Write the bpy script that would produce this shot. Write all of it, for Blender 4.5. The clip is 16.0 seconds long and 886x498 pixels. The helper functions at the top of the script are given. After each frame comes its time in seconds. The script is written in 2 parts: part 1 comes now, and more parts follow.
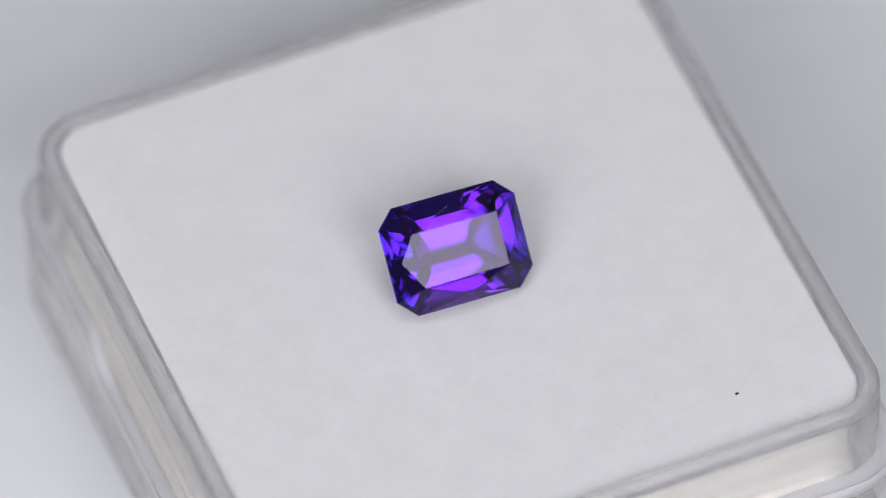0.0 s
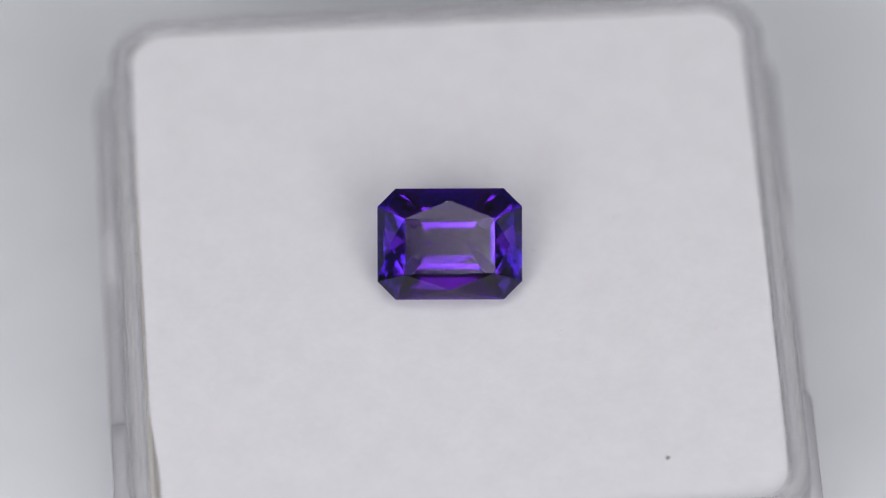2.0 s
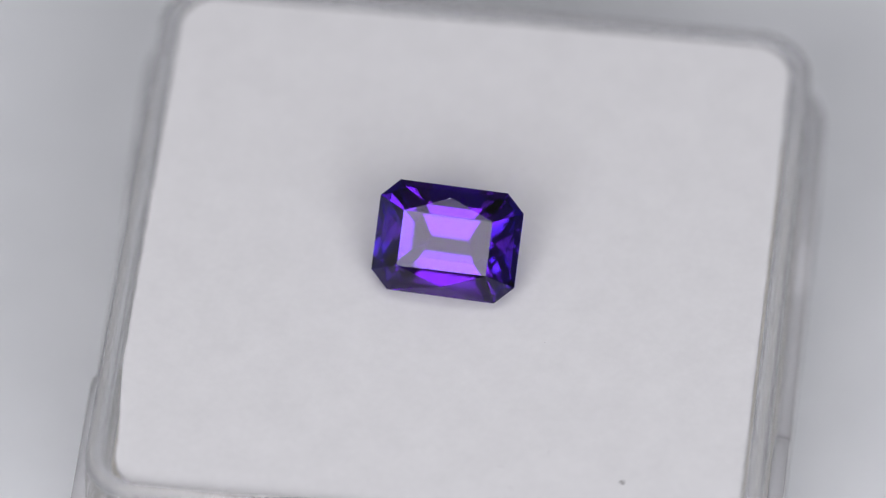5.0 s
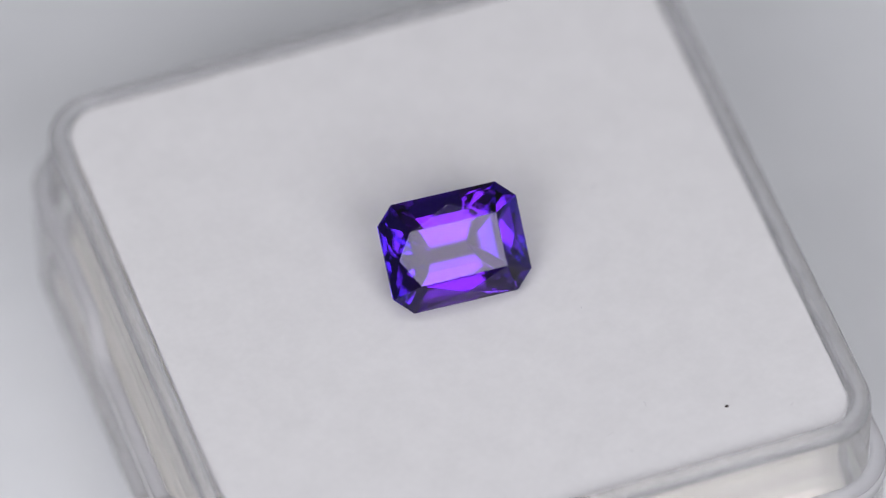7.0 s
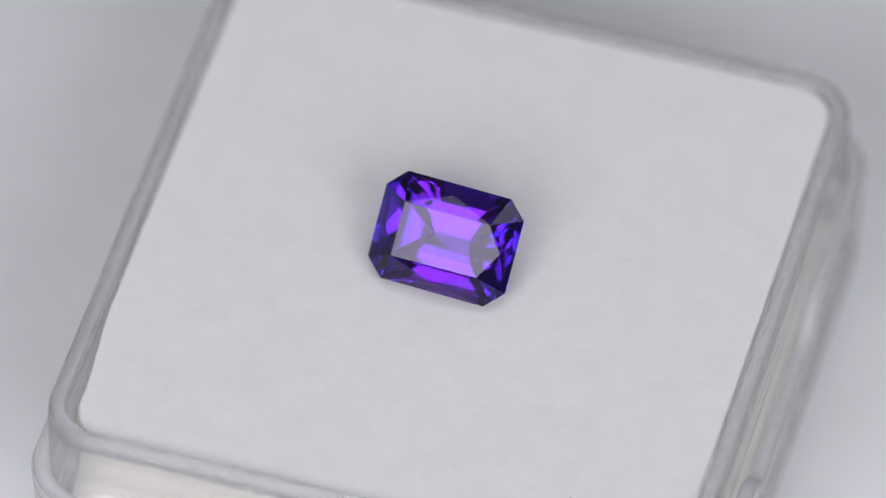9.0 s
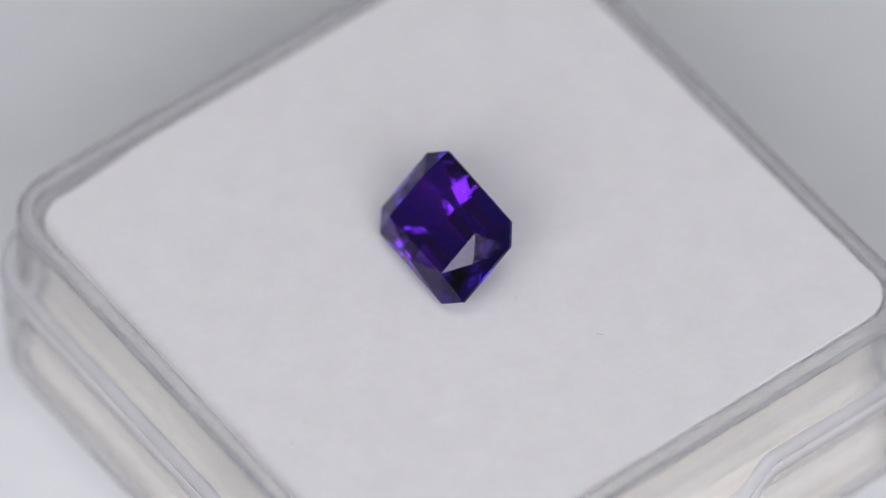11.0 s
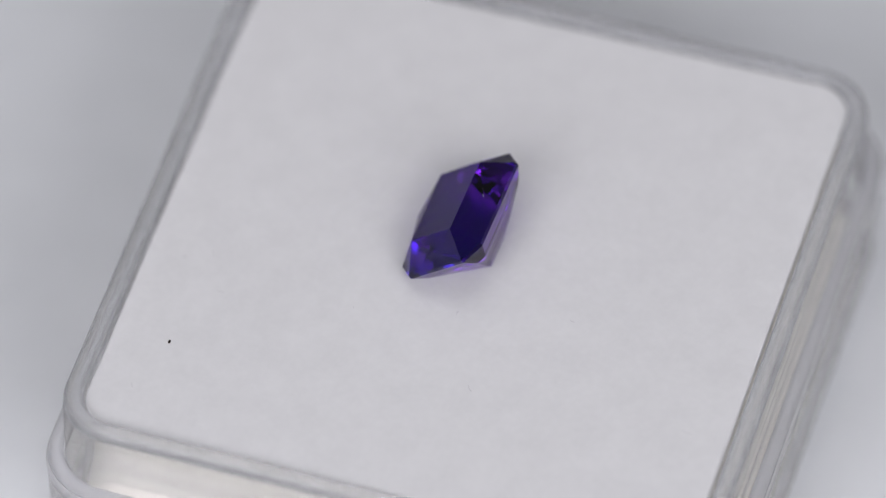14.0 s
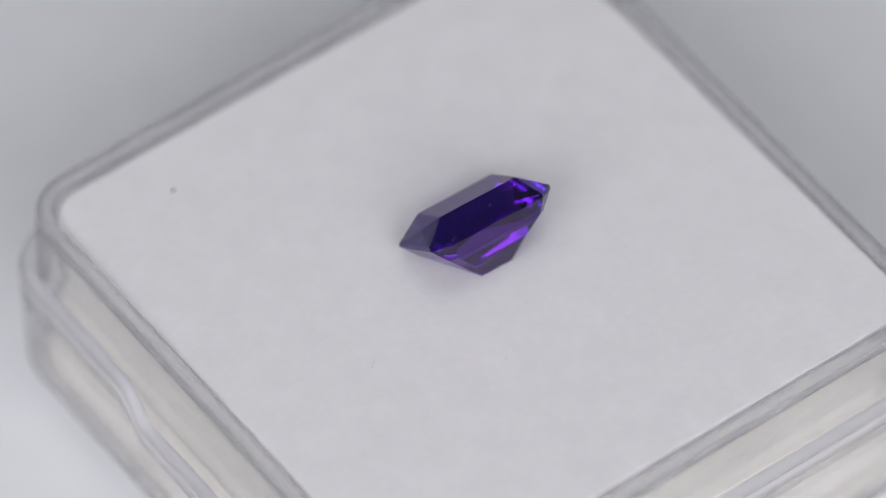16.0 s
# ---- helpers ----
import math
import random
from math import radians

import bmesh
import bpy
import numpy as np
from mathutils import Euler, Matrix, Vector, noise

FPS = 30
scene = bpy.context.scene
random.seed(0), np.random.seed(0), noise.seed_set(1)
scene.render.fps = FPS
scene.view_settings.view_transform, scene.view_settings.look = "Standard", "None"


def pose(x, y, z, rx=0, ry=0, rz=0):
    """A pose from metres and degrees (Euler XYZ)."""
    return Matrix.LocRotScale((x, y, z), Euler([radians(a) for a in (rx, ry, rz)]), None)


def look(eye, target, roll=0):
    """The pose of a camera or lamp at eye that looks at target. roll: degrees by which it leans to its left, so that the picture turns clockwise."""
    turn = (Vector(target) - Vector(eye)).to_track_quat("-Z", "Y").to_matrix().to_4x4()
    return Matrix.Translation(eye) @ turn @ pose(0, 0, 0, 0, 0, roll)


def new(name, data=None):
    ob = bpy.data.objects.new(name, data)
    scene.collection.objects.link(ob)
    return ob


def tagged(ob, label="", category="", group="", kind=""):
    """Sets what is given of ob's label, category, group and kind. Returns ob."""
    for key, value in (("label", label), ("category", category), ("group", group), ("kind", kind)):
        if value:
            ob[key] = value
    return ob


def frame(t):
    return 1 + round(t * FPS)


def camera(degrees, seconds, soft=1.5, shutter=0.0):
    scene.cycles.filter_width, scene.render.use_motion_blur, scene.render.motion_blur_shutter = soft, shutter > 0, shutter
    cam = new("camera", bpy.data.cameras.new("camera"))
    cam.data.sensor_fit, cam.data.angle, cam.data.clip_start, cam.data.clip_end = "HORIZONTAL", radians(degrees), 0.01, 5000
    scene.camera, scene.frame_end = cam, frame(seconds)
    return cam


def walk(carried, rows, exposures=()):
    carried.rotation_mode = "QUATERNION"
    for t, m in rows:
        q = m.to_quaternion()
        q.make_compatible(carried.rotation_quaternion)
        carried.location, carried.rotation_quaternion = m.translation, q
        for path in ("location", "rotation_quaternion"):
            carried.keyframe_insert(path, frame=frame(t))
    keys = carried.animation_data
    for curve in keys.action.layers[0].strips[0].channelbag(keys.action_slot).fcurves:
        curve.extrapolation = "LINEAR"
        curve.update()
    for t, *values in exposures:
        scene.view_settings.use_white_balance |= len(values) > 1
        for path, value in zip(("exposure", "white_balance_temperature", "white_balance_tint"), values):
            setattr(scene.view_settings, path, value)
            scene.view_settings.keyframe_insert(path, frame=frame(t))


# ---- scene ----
MM = 0.001

# ---- camera: a long macro lens that stands still over the turning box ----
cam = camera(6.0, 16.0, soft=0.7)
CAM = Matrix(((0.999960, -0.008473, 0.002879, 0.00000), (0.008409, 0.779801, -0.625971, -0.25395), (0.003059, 0.625970, 0.779841, 0.31736), (0, 0, 0, 1)))
walk(cam, [(0.0, CAM), (16.0, CAM)], exposures=[(0.0, 0.09), (2.0, 0.07), (4.0, 0.04), (8.0, 0.03), (12.0, 0.02), (16.0, -0.02)])
cam.data.dof.use_dof = True
cam.data.dof.focus_distance = 0.4032
cam.data.dof.aperture_fstop = 17.0

# ---- light: two soft panels beside the lens, a weaker one overhead and two small added lamps, in a pale room ----
world = bpy.data.worlds.new("world")
scene.world = world
world.use_nodes = True
wn = world.node_tree.nodes
wn["Background"].inputs["Color"].default_value = (0.95, 0.97, 1.0, 1)
wn["Background"].inputs["Strength"].default_value = 0.105


def panel_lamp(name, eye, target, size_x, size_y, power, colour):
    data = bpy.data.lights.new(name, "AREA")
    data.shape, data.size, data.size_y, data.energy, data.color = "RECTANGLE", size_x, size_y, power, colour
    ob = new(name, data)
    ob.matrix_world = look(eye, target)
    return ob


def toward(az, el, far):
    """A place at az degrees from the front (right is positive), el up."""
    a, e = radians(az), radians(el)
    return (far * math.cos(e) * math.sin(a), -far * math.cos(e) * math.cos(a), far * math.sin(e))


TINT = (1.0, 0.985, 1.04)
for side in (-1, 1):
    panel_lamp("panel_or_glint_light", toward(25.8 * side, 36.5, 0.41), (0, 0, 0), 0.218, 0.235, 0.70, TINT)
panel_lamp("panel_or_glint_light", toward(180, 86, 0.45), (0, 0, 0), 0.28, 0.178, 0.30, TINT)
# two small lamps with no known source, added for glints in the gem
panel_lamp("panel_or_glint_light", toward(-55, 65, 0.45), (0, 0, 0), 0.11, 0.07, 0.05, TINT)
panel_lamp("panel_or_glint_light", toward(86, 54, 0.45), (0, 0, 0), 0.08, 0.08, 0.025, TINT)


# ---- materials ----
def material(name):
    m = bpy.data.materials.new(name)
    m.use_nodes = True
    return m, m.node_tree.nodes, m.node_tree.links, m.node_tree.nodes["Principled BSDF"]


def matte(name, a, b, scale, bump, rough=0.9, fine=4.0, coarse=0.25):
    """A matte surface with grain at two scales, in object coordinates of metres."""
    m, n, l, p = material(name)
    co = n.new("ShaderNodeTexCoord")
    n1, n2 = n.new("ShaderNodeTexNoise"), n.new("ShaderNodeTexNoise")
    n1.inputs["Scale"].default_value, n2.inputs["Scale"].default_value = scale * coarse, scale * fine
    n1.inputs["Detail"].default_value = n2.inputs["Detail"].default_value = 5
    mixn = n.new("ShaderNodeMath")
    mixn.operation = "MULTIPLY_ADD"
    mixn.inputs[1].default_value = 0.6
    half = n.new("ShaderNodeMath")
    half.operation = "MULTIPLY"
    half.inputs[1].default_value = 0.4
    ramp = n.new("ShaderNodeValToRGB")
    ramp.color_ramp.elements[0].position, ramp.color_ramp.elements[1].position = 0.35, 0.65
    ramp.color_ramp.elements[0].color, ramp.color_ramp.elements[1].color = (*a, 1), (*b, 1)
    bm_ = n.new("ShaderNodeBump")
    bm_.inputs["Strength"].default_value, bm_.inputs["Distance"].default_value = bump, 0.0001
    for t in (n1, n2):
        l.new(co.outputs["Object"], t.inputs["Vector"])
    l.new(n2.outputs["Fac"], half.inputs[0])
    l.new(n1.outputs["Fac"], mixn.inputs[0])
    l.new(half.outputs[0], mixn.inputs[2])
    l.new(mixn.outputs[0], ramp.inputs["Fac"])
    l.new(ramp.outputs["Color"], p.inputs["Base Color"])
    l.new(n2.outputs["Fac"], bm_.inputs["Height"])
    l.new(bm_.outputs["Normal"], p.inputs["Normal"])
    p.inputs["Roughness"].default_value = rough
    p.inputs["Specular IOR Level"].default_value = 0.2
    return m


def clear_plastic(name, share, haze, waves, rough, tone=0.70):
    """Moulded clear plastic; share: how much of it bends the light; haze: how much flat grey stands for scuffs and for
    light bent inside the walls; waves: how uneven it is; tone: how light that grey is.
    """
    m, n, l, p = material(name)
    p.inputs["Base Color"].default_value = (0.985, 0.985, 0.985, 1)
    p.inputs["Transmission Weight"].default_value = 1.0
    p.inputs["IOR"].default_value = 1.49
    p.inputs["Roughness"].default_value = rough
    co, mp, no, bp = n.new("ShaderNodeTexCoord"), n.new("ShaderNodeMapping"), n.new("ShaderNodeTexNoise"), n.new("ShaderNodeBump")
    mp.inputs["Scale"].default_value = (45, 45, 700)
    no.inputs["Scale"].default_value, no.inputs["Detail"].default_value = 1.0, 3
    bp.inputs["Strength"].default_value, bp.inputs["Distance"].default_value = waves, 0.00010
    l.new(co.outputs["Object"], mp.inputs["Vector"])
    l.new(mp.outputs[0], no.inputs["Vector"])
    l.new(no.outputs["Fac"], bp.inputs["Height"])
    l.new(bp.outputs["Normal"], p.inputs["Normal"])
    tr, mx = n.new("ShaderNodeBsdfTransparent"), n.new("ShaderNodeMixShader")
    tr.inputs["Color"].default_value = (0.982, 0.982, 0.985, 1)
    mx.inputs["Fac"].default_value = share
    l.new(tr.outputs[0], mx.inputs[1])
    l.new(p.outputs[0], mx.inputs[2])
    # diffuse grey: scuffs, plus the look of refracted light put in as colour
    df, hz, haze_noise, rng_ = n.new("ShaderNodeBsdfDiffuse"), n.new("ShaderNodeMixShader"), n.new("ShaderNodeTexNoise"), n.new("ShaderNodeMapRange")
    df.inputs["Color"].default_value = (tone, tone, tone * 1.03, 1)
    haze_noise.inputs["Scale"].default_value, haze_noise.inputs["Detail"].default_value = 400, 4
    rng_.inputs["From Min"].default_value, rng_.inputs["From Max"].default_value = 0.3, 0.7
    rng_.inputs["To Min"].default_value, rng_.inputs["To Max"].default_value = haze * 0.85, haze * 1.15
    l.new(co.outputs["Object"], haze_noise.inputs["Vector"])
    l.new(haze_noise.outputs["Fac"], rng_.inputs["Value"])
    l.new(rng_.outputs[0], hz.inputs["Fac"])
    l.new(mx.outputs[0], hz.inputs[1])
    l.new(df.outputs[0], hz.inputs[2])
    l.new(hz.outputs[0], n["Material Output"].inputs["Surface"])
    return m


def gem_glass():
    """Violet in the middle, bluer towards the two short ends, as such a crystal is zoned."""
    m, n, l, p = material("violet_gem")
    co, sub, dot, ab, mr, ramp = (n.new("ShaderNodeTexCoord"), n.new("ShaderNodeVectorMath"), n.new("ShaderNodeVectorMath"),
                                  n.new("ShaderNodeMath"), n.new("ShaderNodeMapRange"), n.new("ShaderNodeValToRGB"))
    sub.operation, dot.operation, ab.operation = "SUBTRACT", "DOT_PRODUCT", "ABSOLUTE"
    sub.inputs[1].default_value = GC * MM
    dot.inputs[1].default_value = GU * 1000.0
    mr.inputs["From Min"].default_value, mr.inputs["From Max"].default_value = 1.8, 3.3
    ramp.color_ramp.elements[0].color, ramp.color_ramp.elements[1].color = (0.103, 0.013, 0.39, 1), (0.034, 0.011, 0.44, 1)
    l.new(co.outputs["Object"], sub.inputs[0])
    l.new(sub.outputs[0], dot.inputs[0])
    l.new(dot.outputs["Value"], ab.inputs[0])
    l.new(ab.outputs[0], mr.inputs["Value"])
    l.new(mr.outputs[0], ramp.inputs["Fac"])
    # an added tint below the girdle sets how violet the light through the stone glows
    depth, glow_mask, mixc = n.new("ShaderNodeVectorMath"), n.new("ShaderNodeMapRange"), n.new("ShaderNodeMix")
    depth.operation, mixc.data_type = "DOT_PRODUCT", "RGBA"
    depth.inputs[1].default_value = GN * 1000.0
    glow_mask.inputs["From Min"].default_value, glow_mask.inputs["From Max"].default_value = -0.25, -0.02
    l.new(sub.outputs[0], depth.inputs[0])
    l.new(depth.outputs["Value"], glow_mask.inputs["Value"])
    l.new(glow_mask.outputs[0], mixc.inputs[0])
    mixc.inputs[6].default_value = (0.14, 0.007, 0.37, 1)
    l.new(ramp.outputs["Color"], mixc.inputs[7])
    l.new(mixc.outputs[2], p.inputs["Base Color"])
    p.inputs["Transmission Weight"].default_value = 1.0
    p.inputs["IOR"].default_value = 1.62
    p.inputs["Roughness"].default_value = 0.0
    # part of the stone also drinks light at each inner bounce, so that long ways through it go dark
    gl, mx, root = n.new("ShaderNodeBsdfGlass"), n.new("ShaderNodeMixShader"), n.new("ShaderNodeGamma")
    gl.inputs["IOR"].default_value, gl.inputs["Roughness"].default_value = 1.62, 0.0
    root.inputs["Gamma"].default_value = 0.48
    mx.inputs["Fac"].default_value = 0.24
    l.new(ramp.outputs["Color"], root.inputs["Color"])
    l.new(root.outputs[0], gl.inputs["Color"])
    l.new(p.outputs[0], mx.inputs[1])
    l.new(gl.outputs[0], mx.inputs[2])
    l.new(mx.outputs[0], n["Material Output"].inputs["Surface"])
    return m


GC = Vector((-0.89, -0.62, 2.23))     # the middle of the gem's girdle, in mm
GU = Vector((0.9986, -0.043, -0.0145)).normalized()     # along its length
GN = Vector((-0.018, -0.67, 0.744))
GN = (GN - GU * GN.dot(GU)).normalized()     # out of its table
GROUND = matte("white_board", (0.71, 0.725, 0.745), (0.77, 0.785, 0.805), 60, 0.05, 0.6)
SHEET = matte("white_felt", (0.738, 0.733, 0.742), (0.782, 0.777, 0.786), 700, 0.13, 0.95, coarse=0.8)
FOAM = matte("cream_foam", (0.65, 0.627, 0.572), (0.71, 0.687, 0.63), 900, 0.5, 0.95)
TRAY_PLASTIC = clear_plastic("clear_plastic", 0.33, 0.04, 0.14, 0.10)
# the rim's grey holds its scuffs and the dimness of light bent inside it
RIM_PLASTIC = clear_plastic("clear_rim_plastic", 0.80, 0.24, 0.05, 0.20, 0.74)
BASE_PLASTIC = clear_plastic("clear_base_plastic", 0.30, 0.03, 0.08, 0.15)
# ledge, lip and foot: light and dim bands of the clear edge, set by grey haze
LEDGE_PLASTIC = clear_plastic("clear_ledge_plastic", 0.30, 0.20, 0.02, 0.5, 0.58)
LIP_PLASTIC = clear_plastic("shaded_lip_plastic", 0.45, 0.28, 0.05, 0.3, 0.66)
FOOT_PLASTIC = clear_plastic("shaded_foot_plastic", 0.55, 0.40, 0.06, 0.2, 0.54)
CHIP = matte("pale_chip", (0.5, 0.47, 0.56), (0.6, 0.57, 0.66), 9000, 0.2)
GEM = gem_glass()
DIRT = matte("dark_dust", (0.02, 0.015, 0.015), (0.05, 0.035, 0.03), 9000, 0.3)
FIBRE = matte("grey_fibre", (0.52, 0.51, 0.53), (0.62, 0.61, 0.63), 9000, 0.2)


def part(name, bm, mat, parent=None, label="", smooth=False):
    me = bpy.data.meshes.new(name)
    bmesh.ops.recalc_face_normals(bm, faces=bm.faces)
    bm.to_mesh(me)
    bm.free()
    me.materials.append(mat)
    for f in me.polygons:
        f.use_smooth = smooth
    ob = new(name, me)
    ob.parent = parent
    return tagged(ob, label)


# ---- the board under everything ----
DEPTH = 11.6 * MM
bm = bmesh.new()
bmesh.ops.create_grid(bm, x_segments=2, y_segments=2, size=6.0)
for v in bm.verts:
    v.co.z = -DEPTH
tagged(part("ground", bm, GROUND), "smooth pale grey matte board under the box", "board", kind="structure")

def wall(name, x, y, sx, sy, height, label):
    bm = bmesh.new()
    bmesh.ops.create_cube(bm, size=1.0)
    for v in bm.verts:
        v.co = Vector((x + v.co.x * sx, y + v.co.y * sy, (v.co.z + 0.5) * height - DEPTH))
    return tagged(part(name, bm, GROUND), label, "wall", kind="structure")


wall("wall_north", 0, 0.34, 0.66, 0.02, 0.13, "plain low pale grey board standing behind")
wall("wall_west", -0.34, 0.13, 0.02, 0.44, 0.13, "plain low pale grey side board")
wall("wall_east", 0.34, 0.13, 0.02, 0.44, 0.13, "plain low pale grey side board")

# ---- the display box ----
CX0, CY0 = -0.63, 0.0     # the box's middle, off the turning axis, in mm
TILT = 0.019              # the pad rises a little towards the back


def lift(x, y, z, tilt):
    """From mm in the box to metres; the pad's top slopes a little."""
    k = max(0.0, min(1.0, (z + 10.3) / 10.3))
    return Vector((x * MM, y * MM, (z + tilt * y * k) * MM))


def outline(half, radius, side=72, corner=12):
    """Points round a rounded square with, for each, the distance along its side from the side's middle (only the two sides along x have a recess)."""
    pts = []
    straight = half - radius
    for q in range(4):
        c, s = (1, 0, -1, 0)[q], (0, 1, 0, -1)[q]
        for i in range(side):
            a = -straight + 2 * straight * i / side
            pts.append((c * half - s * a, s * half + c * a, half if q % 2 else a))
        for i in range(corner):
            w = math.pi / 2 * i / corner
            x, y = straight + radius * math.cos(w), straight + radius * math.sin(w)
            pts.append((c * x - s * y, s * x + c * y, half))
    return pts


def smooth(e0, e1, x):
    t = max(0.0, min(1.0, (x - e0) / (e1 - e0)))
    return t * t * (3 - 2 * t)


def notch(a):
    """How far the ledge drops in the thumb recess in the middle of each side."""
    return 1.7 * (1 - smooth(4.2, 6.4, abs(a)))


def rings(bm, levels, close_top=False, close_bottom=False, tilt=0.0, ring=False):
    """levels: (half, radius, z, share of the notch)."""
    loops = []
    for half, radius, z, share in levels:
        loops.append([bm.verts.new(lift(x + CX0, y + CY0, z - share * notch(a), tilt)) for x, y, a in outline(half, radius)])
    for a, b in zip(loops, loops[1:]):
        k = len(a)
        for i in range(k):
            bm.faces.new((a[i], a[(i + 1) % k], b[(i + 1) % k], b[i]))
    if ring:
        a, b, k = loops[-1], loops[0], len(loops[0])
        for i in range(k):
            bm.faces.new((a[i], a[(i + 1) % k], b[(i + 1) % k], b[i]))
    if close_top:
        bm.faces.new(loops[0])
    if close_bottom:
        bm.faces.new(list(reversed(loops[-1])))


RIM = 0.25
box = new("display_box")
tagged(box, "square clear plastic gem box with rounded corners, open on top", "box")
bm = bmesh.new()
rings(bm, [
    (15.18, 1.9, -0.20, 0), (15.15, 1.9, RIM - 0.25, 0), (15.22, 2.0, RIM - 0.07, 0), (15.4, 2.1, RIM, 0),
    (15.75, 2.4, RIM, 0), (15.95, 2.6, RIM - 0.08, 0), (16.03, 2.7, RIM - 0.25, 0), (16.05, 2.7, -0.20, 0)], ring=True)
rim = part("rim", bm, RIM_PLASTIC, box, "rounded scuffed rim, its bent light greyed in", smooth=True)
bm = bmesh.new()
rings(bm, [
    (15.15, 1.9, -6.9, 0), (15.15, 1.9, -0.22, 0), (16.05, 2.7, -0.22, 0), (16.06, 2.7, -0.6, 0), (16.01, 2.7, -0.72, 0), (16.07, 2.7, -0.9, 0), (16.07, 2.7, -1.45, 0),
    (16.02, 2.7, -1.58, 0), (16.08, 2.7, -1.8, 0), (16.08, 2.7, -2.5, 0), (16.03, 2.7, -2.65, 0), (16.08, 2.7, -2.9, 0), (16.05, 2.7, -6.9, 0)], ring=True)
tray = part("tray", bm, TRAY_PLASTIC, box, smooth=True)
bm = bmesh.new()
rings(bm, [
    (16.05, 2.7, -10.62, 0), (16.13, 2.72, -4.83, 1), (16.86, 3.2, -4.83, 1), (16.84, 3.2, -6.6, 0),
    (16.70, 3.2, -10.62, 0)], ring=True)
base = part("base", bm, BASE_PLASTIC, box, "clear base below the ledge", smooth=True)
bm = bmesh.new()
rings(bm, [
    (15.9, 2.7, -11.2, 0), (16.05, 2.7, -10.65, 0), (16.69, 3.2, -10.65, 0), (16.62, 3.15, -10.9, 0), (16.48, 3.05, -11.15, 0),
    (16.3, 3.0, -11.38, 0), (16.0, 2.9, -11.52, 0)], close_bottom=True, close_top=True)
foot = part("foot", bm, FOOT_PLASTIC, box, "thick rounded clear bottom edge, its dim band greyed in", smooth=True)
bm = bmesh.new()
rings(bm, [
    (16.13, 2.72, -3.98, 1), (16.13, 2.72, -3.85, 1), (16.2, 2.78, -3.72, 1), (16.4, 2.95, -3.72, 1),
    (16.65, 3.05, -3.78, 1), (16.80, 3.15, -3.86, 1), (16.84, 3.18, -3.98, 1)], ring=True)
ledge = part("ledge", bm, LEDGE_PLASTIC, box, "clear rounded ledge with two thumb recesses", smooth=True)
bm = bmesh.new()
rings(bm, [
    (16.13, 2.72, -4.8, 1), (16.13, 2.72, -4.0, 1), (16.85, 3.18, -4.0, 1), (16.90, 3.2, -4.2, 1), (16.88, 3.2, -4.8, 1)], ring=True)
lip = part("lip", bm, LIP_PLASTIC, box, "clear front of the ledge, its shade greyed in", smooth=True)
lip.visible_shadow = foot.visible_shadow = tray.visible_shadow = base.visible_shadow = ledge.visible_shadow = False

# ---- the foam that fills it, with a white felt top ----
pad = new("foam_pad")
tagged(pad, "white felt-topped cream foam pad filling the clear box", "pad")


def dome(x, y):
    r = math.hypot(x + 0.9, y + 0.6)
    return 0.10 * (1 - smooth(3.2, 9.0, r))


def felt_cut(x, y):
    """How far the felt's edge stays back from the wall: most at one corner, and unevenly."""
    return 0.36 * smooth(6.0, 0.0, math.hypot(x + 15, y + 13)) + 0.04 * abs(noise.noise((x * 0.9, y * 0.9, 1.0))) + 0.02 * noise.noise((x * 6, y * 6, 2.0))


bm = bmesh.new()
rings(bm, [(14.6, 2.0, -1.03, 0), (14.88, 2.1, -1.1, 0), (14.9, 2.4, -3.0, 0), (14.93, 2.5, -5.2, 0), (15.85, 2.6, -11.1, 0)], True, True, TILT)
part("foam_block", bm, FOAM, pad, "cream foam block")
bm = bmesh.new()
levels = [(14.6, 1.85, -1.02, 0), (14.8, 1.85, -1.0, 0), (14.98, 1.85, -0.5, 0), (15.02, 1.85, -0.13, 0), (15.015, 1.85, -0.085, 0), (14.99, 1.85, -0.06, 0), (14.94, 1.85, -0.045, 0)] + [(15.08 * k, 1.85 * k, -0.04, 0) for k in (0.98, 0.96, 0.9, 0.8, 0.7, 0.6, 0.5, 0.4, 0.3, 0.2, 0.1, 0.02)]
rings(bm, levels, True, True, TILT)
for v in bm.verts:
    if v.co.z > -0.3 * MM - 1 and abs(v.co.z - TILT * v.co.y) < 0.2 * MM:
        x, y = v.co.x / MM, v.co.y / MM
        v.co.z += (dome(x, y) + 0.03 * noise.noise((x * 0.5, y * 0.5, 3.0))) * MM
for v in bm.verts:
    x, y = v.co.x / MM - CX0, v.co.y / MM
    out = max(abs(x), abs(y))
    if out > 14.2:
        cut = felt_cut(x, y)
        v.co.x -= cut * x / 15 * MM
        v.co.y -= 0.4 * cut * y / 15 * MM
sheet = part("felt_top", bm, SHEET, pad, "white felt top", smooth=True)


def pad_z(x, y):
    return -0.04 + TILT * y + dome(x, y)


def speck(x, y, r, name="dust_speck", z=None, seed=1, mat=DIRT, label="tiny dark dust speck"):
    rr = random.Random(seed)
    bm = bmesh.new()
    bmesh.ops.create_icosphere(bm, subdivisions=2, radius=r * MM)
    for v in bm.verts:
        v.co *= rr.uniform(0.7, 1.3)
        v.co.y *= 0.6
        v.co.z *= 0.6
    zz = (pad_z(x, y) + r * 0.3) if z is None else z
    bmesh.ops.translate(bm, verts=bm.verts, vec=(x * MM, y * MM, zz * MM))
    part(name, bm, mat, pad, label)


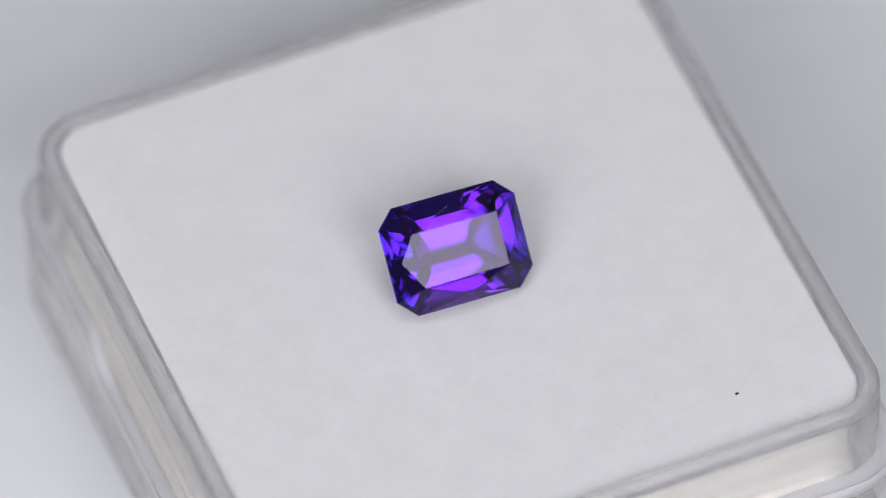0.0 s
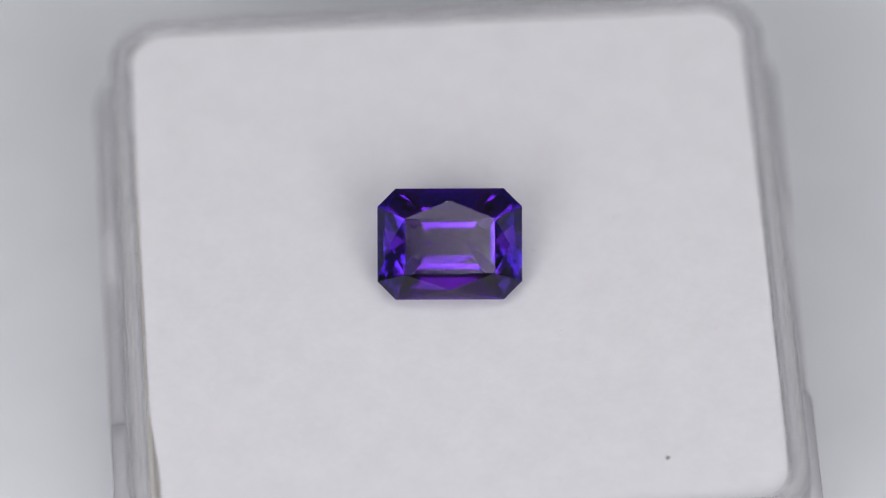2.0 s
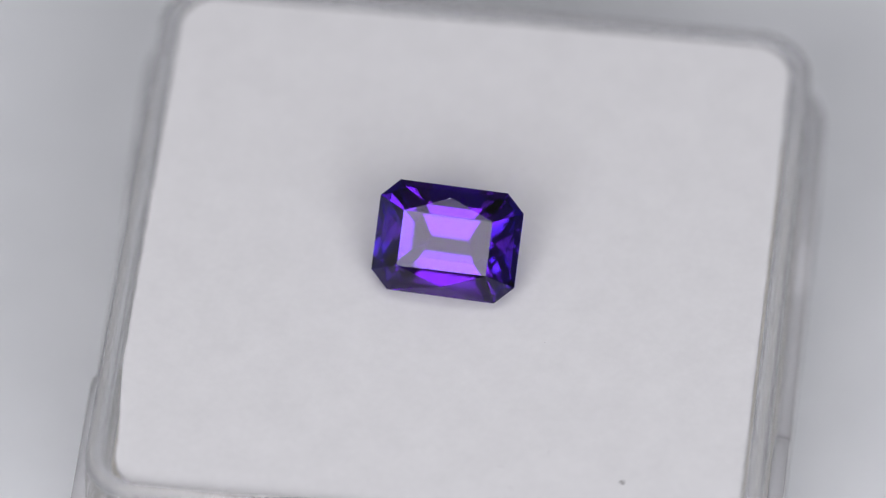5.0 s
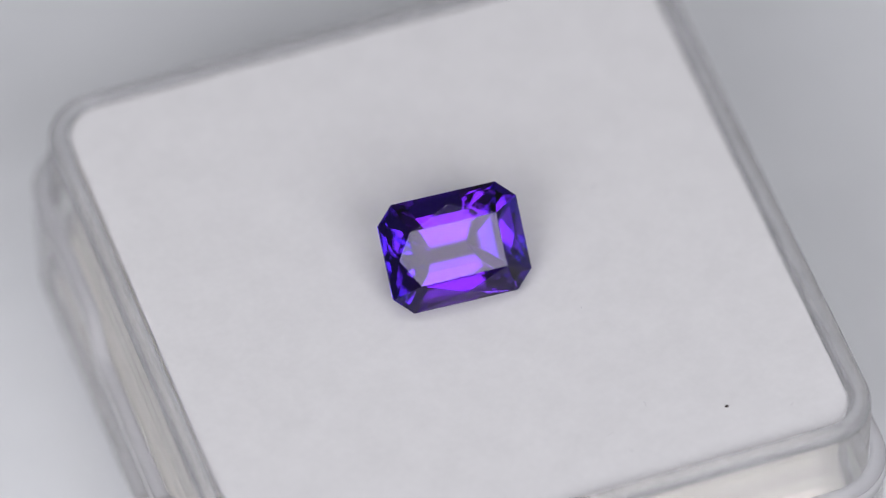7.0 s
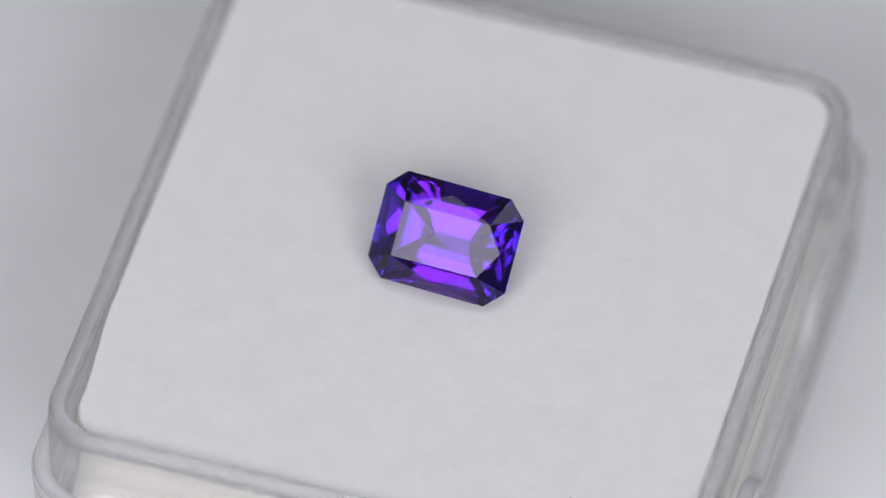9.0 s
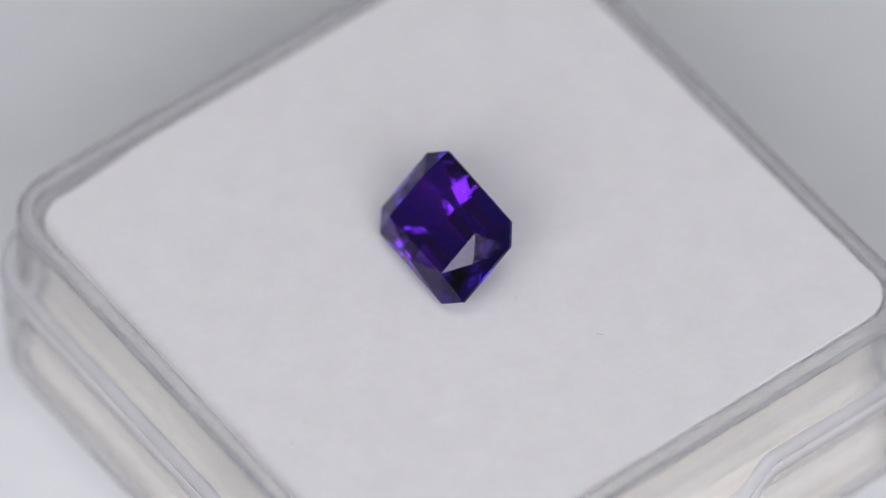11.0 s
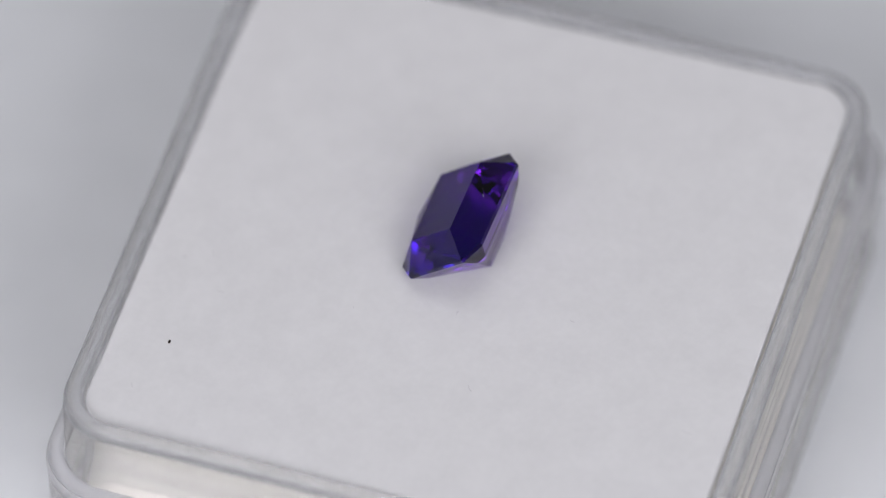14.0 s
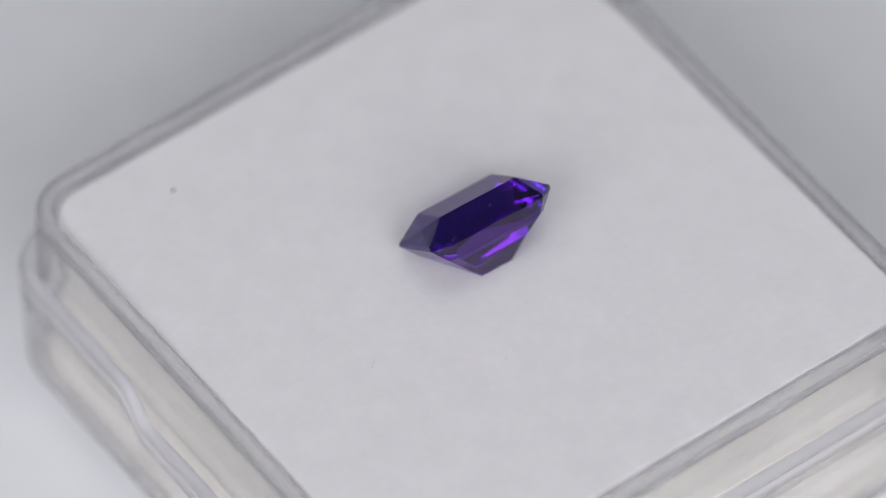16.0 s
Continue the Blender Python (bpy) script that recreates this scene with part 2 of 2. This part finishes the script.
def fibre(x, y, length, angle, bend):
    """A tiny lint hair lying on the felt."""
    bm = bmesh.new()
    r = 0.012
    prev = None
    for i in range(7):
        t = i / 6 - 0.5
        a = radians(angle) + bend * t
        px, py = x + length * t * math.cos(a), y + length * t * math.sin(a)
        pz = pad_z(px, py) + 0.02 + 0.02 * (i % 2)
        ring = [bm.verts.new(Vector((px - r * math.sin(a) * math.cos(w), py + r * math.cos(a) * math.cos(w), pz + r * math.sin(w))) * MM)
                for w in (0, 2.1, 4.2)]
        if prev:
            for j in range(3):
                bm.faces.new((prev[j], prev[(j + 1) % 3], ring[(j + 1) % 3], ring[j]))
        prev = ring
    part("lint_hair", bm, FIBRE, pad, "tiny grey lint hair")


def fringe(count):
    """Loose fibres that stick out of the felt's cut edge."""
    rr = random.Random(21)
    ring = outline(14.97, 1.85)
    bm = bmesh.new()
    for i in range(count):
        k = rr.randrange(len(ring))
        (x0, y0, _), (x1, y1, _) = ring[k], ring[(k + 1) % len(ring)]
        f = rr.random()
        x, y = x0 + (x1 - x0) * f, y0 + (y1 - y0) * f
        cut = felt_cut(x, y)
        x, y = x - cut * x / 15 + CX0, y - 0.4 * cut * y / 15
        out = math.atan2(y1 - y0, x1 - x0) - math.pi / 2 + rr.gauss(0, 0.7)
        length, r, up = rr.uniform(0.08, 0.24), 0.009, rr.uniform(-0.02, 0.10)
        prev = None
        for step in range(4):
            t = step / 3
            px, py = x + math.cos(out) * length * (t - 0.4), y + math.sin(out) * length * (t - 0.4)
            pz = -0.05 + TILT * y + up * t * t
            out += rr.gauss(0, 0.25)
            now = [bm.verts.new(Vector((px - r * math.sin(out) * math.cos(w), py + r * math.cos(out) * math.cos(w), pz + r * math.sin(w))) * MM)
                   for w in (0, 2.1, 4.2)]
            if prev:
                for j in range(3):
                    bm.faces.new((prev[j], prev[(j + 1) % 3], now[(j + 1) % 3], now[j]))
            prev = now
    tagged(part("felt_fringe", bm, SHEET, pad, "fine white fibres along the felt edge"), kind="stuff")


fringe(1100)
speck(8.69, -12.2, 0.10)
speck(-10.67, -14.93, 0.05, z=-2.0, seed=2)
speck(-9.96, -14.93, 0.06, z=-2.1, seed=3)
speck(14.32, -12.45, 0.08, z=-1.75, seed=4)
speck(-6.06, 14.93, 0.05, z=-5.7, seed=5)
speck(4.22, -4.4, 0.035, seed=6, mat=FIBRE, label="tiny grey dust speck")
speck(-14.5, 1.6, 0.03, seed=7, mat=FIBRE, label="tiny grey dust speck")
for x, y, length, angle, bend in (
        (7.37, 2.35, 0.40, 40, 0.5), (3.19, 0.47, 0.28, -15, 0.6), (7.0, 13.0, 0.45, 80, 0.4), (3.52, -13.13, 0.25, 120, 0.3),
        (2.93, -11.94, 0.30, 10, 0.5), (5.1, -10.79, 0.30, 95, 0.2), (2.08, 5.87, 0.25, 70, 0.6), (11.7, -13.1, 0.2, 30, 0.4)):
    fibre(x, y, length, angle, bend)

# ---- the gemstone ----
GW = GN.cross(GU)


def gem_point(u, w, n):
    return (GC + GU * u + GW * w + GN * n) * MM


def octagon(a, b, c, n):
    """Half-length a, half-width b, corner cut c; from the right side's front end, anticlockwise."""
    return [(a, -b + c, n), (a, b - c, n), (a - c, b, n), (-a + c, b, n), (-a, b - c, n), (-a, -b + c, n), (-a + c, -b, n), (a - c, -b, n)]


def gemstone():
    bm = bmesh.new()
    V = lambda p: bm.verts.new(gem_point(*p))
    F = lambda *vs: bm.faces.new(vs)
    g = [V(p) for p in octagon(3.46, 2.66, 0.87, 0.10)]
    h = [V(p) for p in octagon(3.46, 2.66, 0.87, -0.08)]
    t = [V(p) for p in ((2.12, -1.34, 1.10), (2.12, 1.27, 1.10), (-2.18, 1.27, 1.10), (-2.18, -1.40, 1.10))]
    m = [V(p) for p in ((2.86, 0, 0.66), (0, 2.12, 0.62), (-2.90, 0, 0.66), (0, -2.16, 0.82))]
    F(*t)
    for q in range(4):
        a, b = t[q], t[(q + 1) % 4]
        g0, g1, g2 = g[2 * q], g[2 * q + 1], g[(2 * q + 2) % 8]
        F(a, m[q], b)
        F(a, g0, m[q])
        F(b, m[q], g1)
        F(m[q], g0, g1)
        F(b, g1, g2)
    for i in range(8):
        F(g[i], h[i], h[(i + 1) % 8], g[(i + 1) % 8])
    loops = [h]
    for a, b, c, n in ((2.72, 2.0, 0.36, -0.925), (1.70, 1.0, 0.36, -1.945)):
        loops.append([V(p) for p in octagon(a, b, c, n)])
    for lo, hi in zip(loops, loops[1:]):
        for i in range(8):
            F(lo[i], hi[i], hi[(i + 1) % 8], lo[(i + 1) % 8])
    kr, kl = V((0.86, 0, -2.79)), V((-0.86, 0, -2.79))
    e = loops[-1]
    F(e[0], kr, e[1])
    F(e[1], kr, e[2])
    F(e[2], kr, kl, e[3])
    F(e[3], kl, e[4])
    F(e[4], kl, e[5])
    F(e[5], kl, e[6])
    F(e[6], kl, kr, e[7])
    F(e[7], kr, e[0])
    ob = part("gemstone", bm, GEM)
    return tagged(ob, "faceted violet emerald-cut gemstone leaning on the white pad", "gemstone")


gem = gemstone()
rng = random.Random(9)
for k in range(7):
    f = rng.choice((0.06, 0.12, 0.2, 0.26)) + rng.uniform(-0.03, 0.03)
    spot = gem_point(-2.18 * f, 2.12 - 0.85 * f, 0.62 + 0.48 * f + 0.004)
    bm = bmesh.new()
    bmesh.ops.create_icosphere(bm, subdivisions=1, radius=rng.uniform(0.007, 0.016) * MM)
    for v in bm.verts:
        v.co = Vector((v.co.x * rng.uniform(1, 1.8), v.co.y, v.co.z * 0.5)) + spot
    part("chip", bm, CHIP, gem, "tiny pale chip on a facet edge")


# ---- the turning ----
SPEED = 18.13


def turn(t):
    """Degrees about the axis: back and forth twice, then on without a stop."""
    if t < 0.46:
        return 32.0 - SPEED * (0.46 - t)
    if t < 3.78:
        return 32.0 - SPEED * (t - 0.46)
    if t < 6.72:
        return -28.2 + 18.2 * (t - 3.78)
    return 25.3 - SPEED * (t - 6.72)


def motions():
    times = sorted({k * 0.5 for k in range(33)} | {0.3, 0.4, 0.6, 0.7, 3.6, 3.7, 3.8, 3.9, 4.1, 4.2, 6.3, 6.6, 6.7, 6.8, 6.9})
    rows = [(t, pose(0, 0, 0, 0, 0, turn(t))) for t in times]
    for thing in (box, pad, gem):
        walk(thing, rows)


motions()
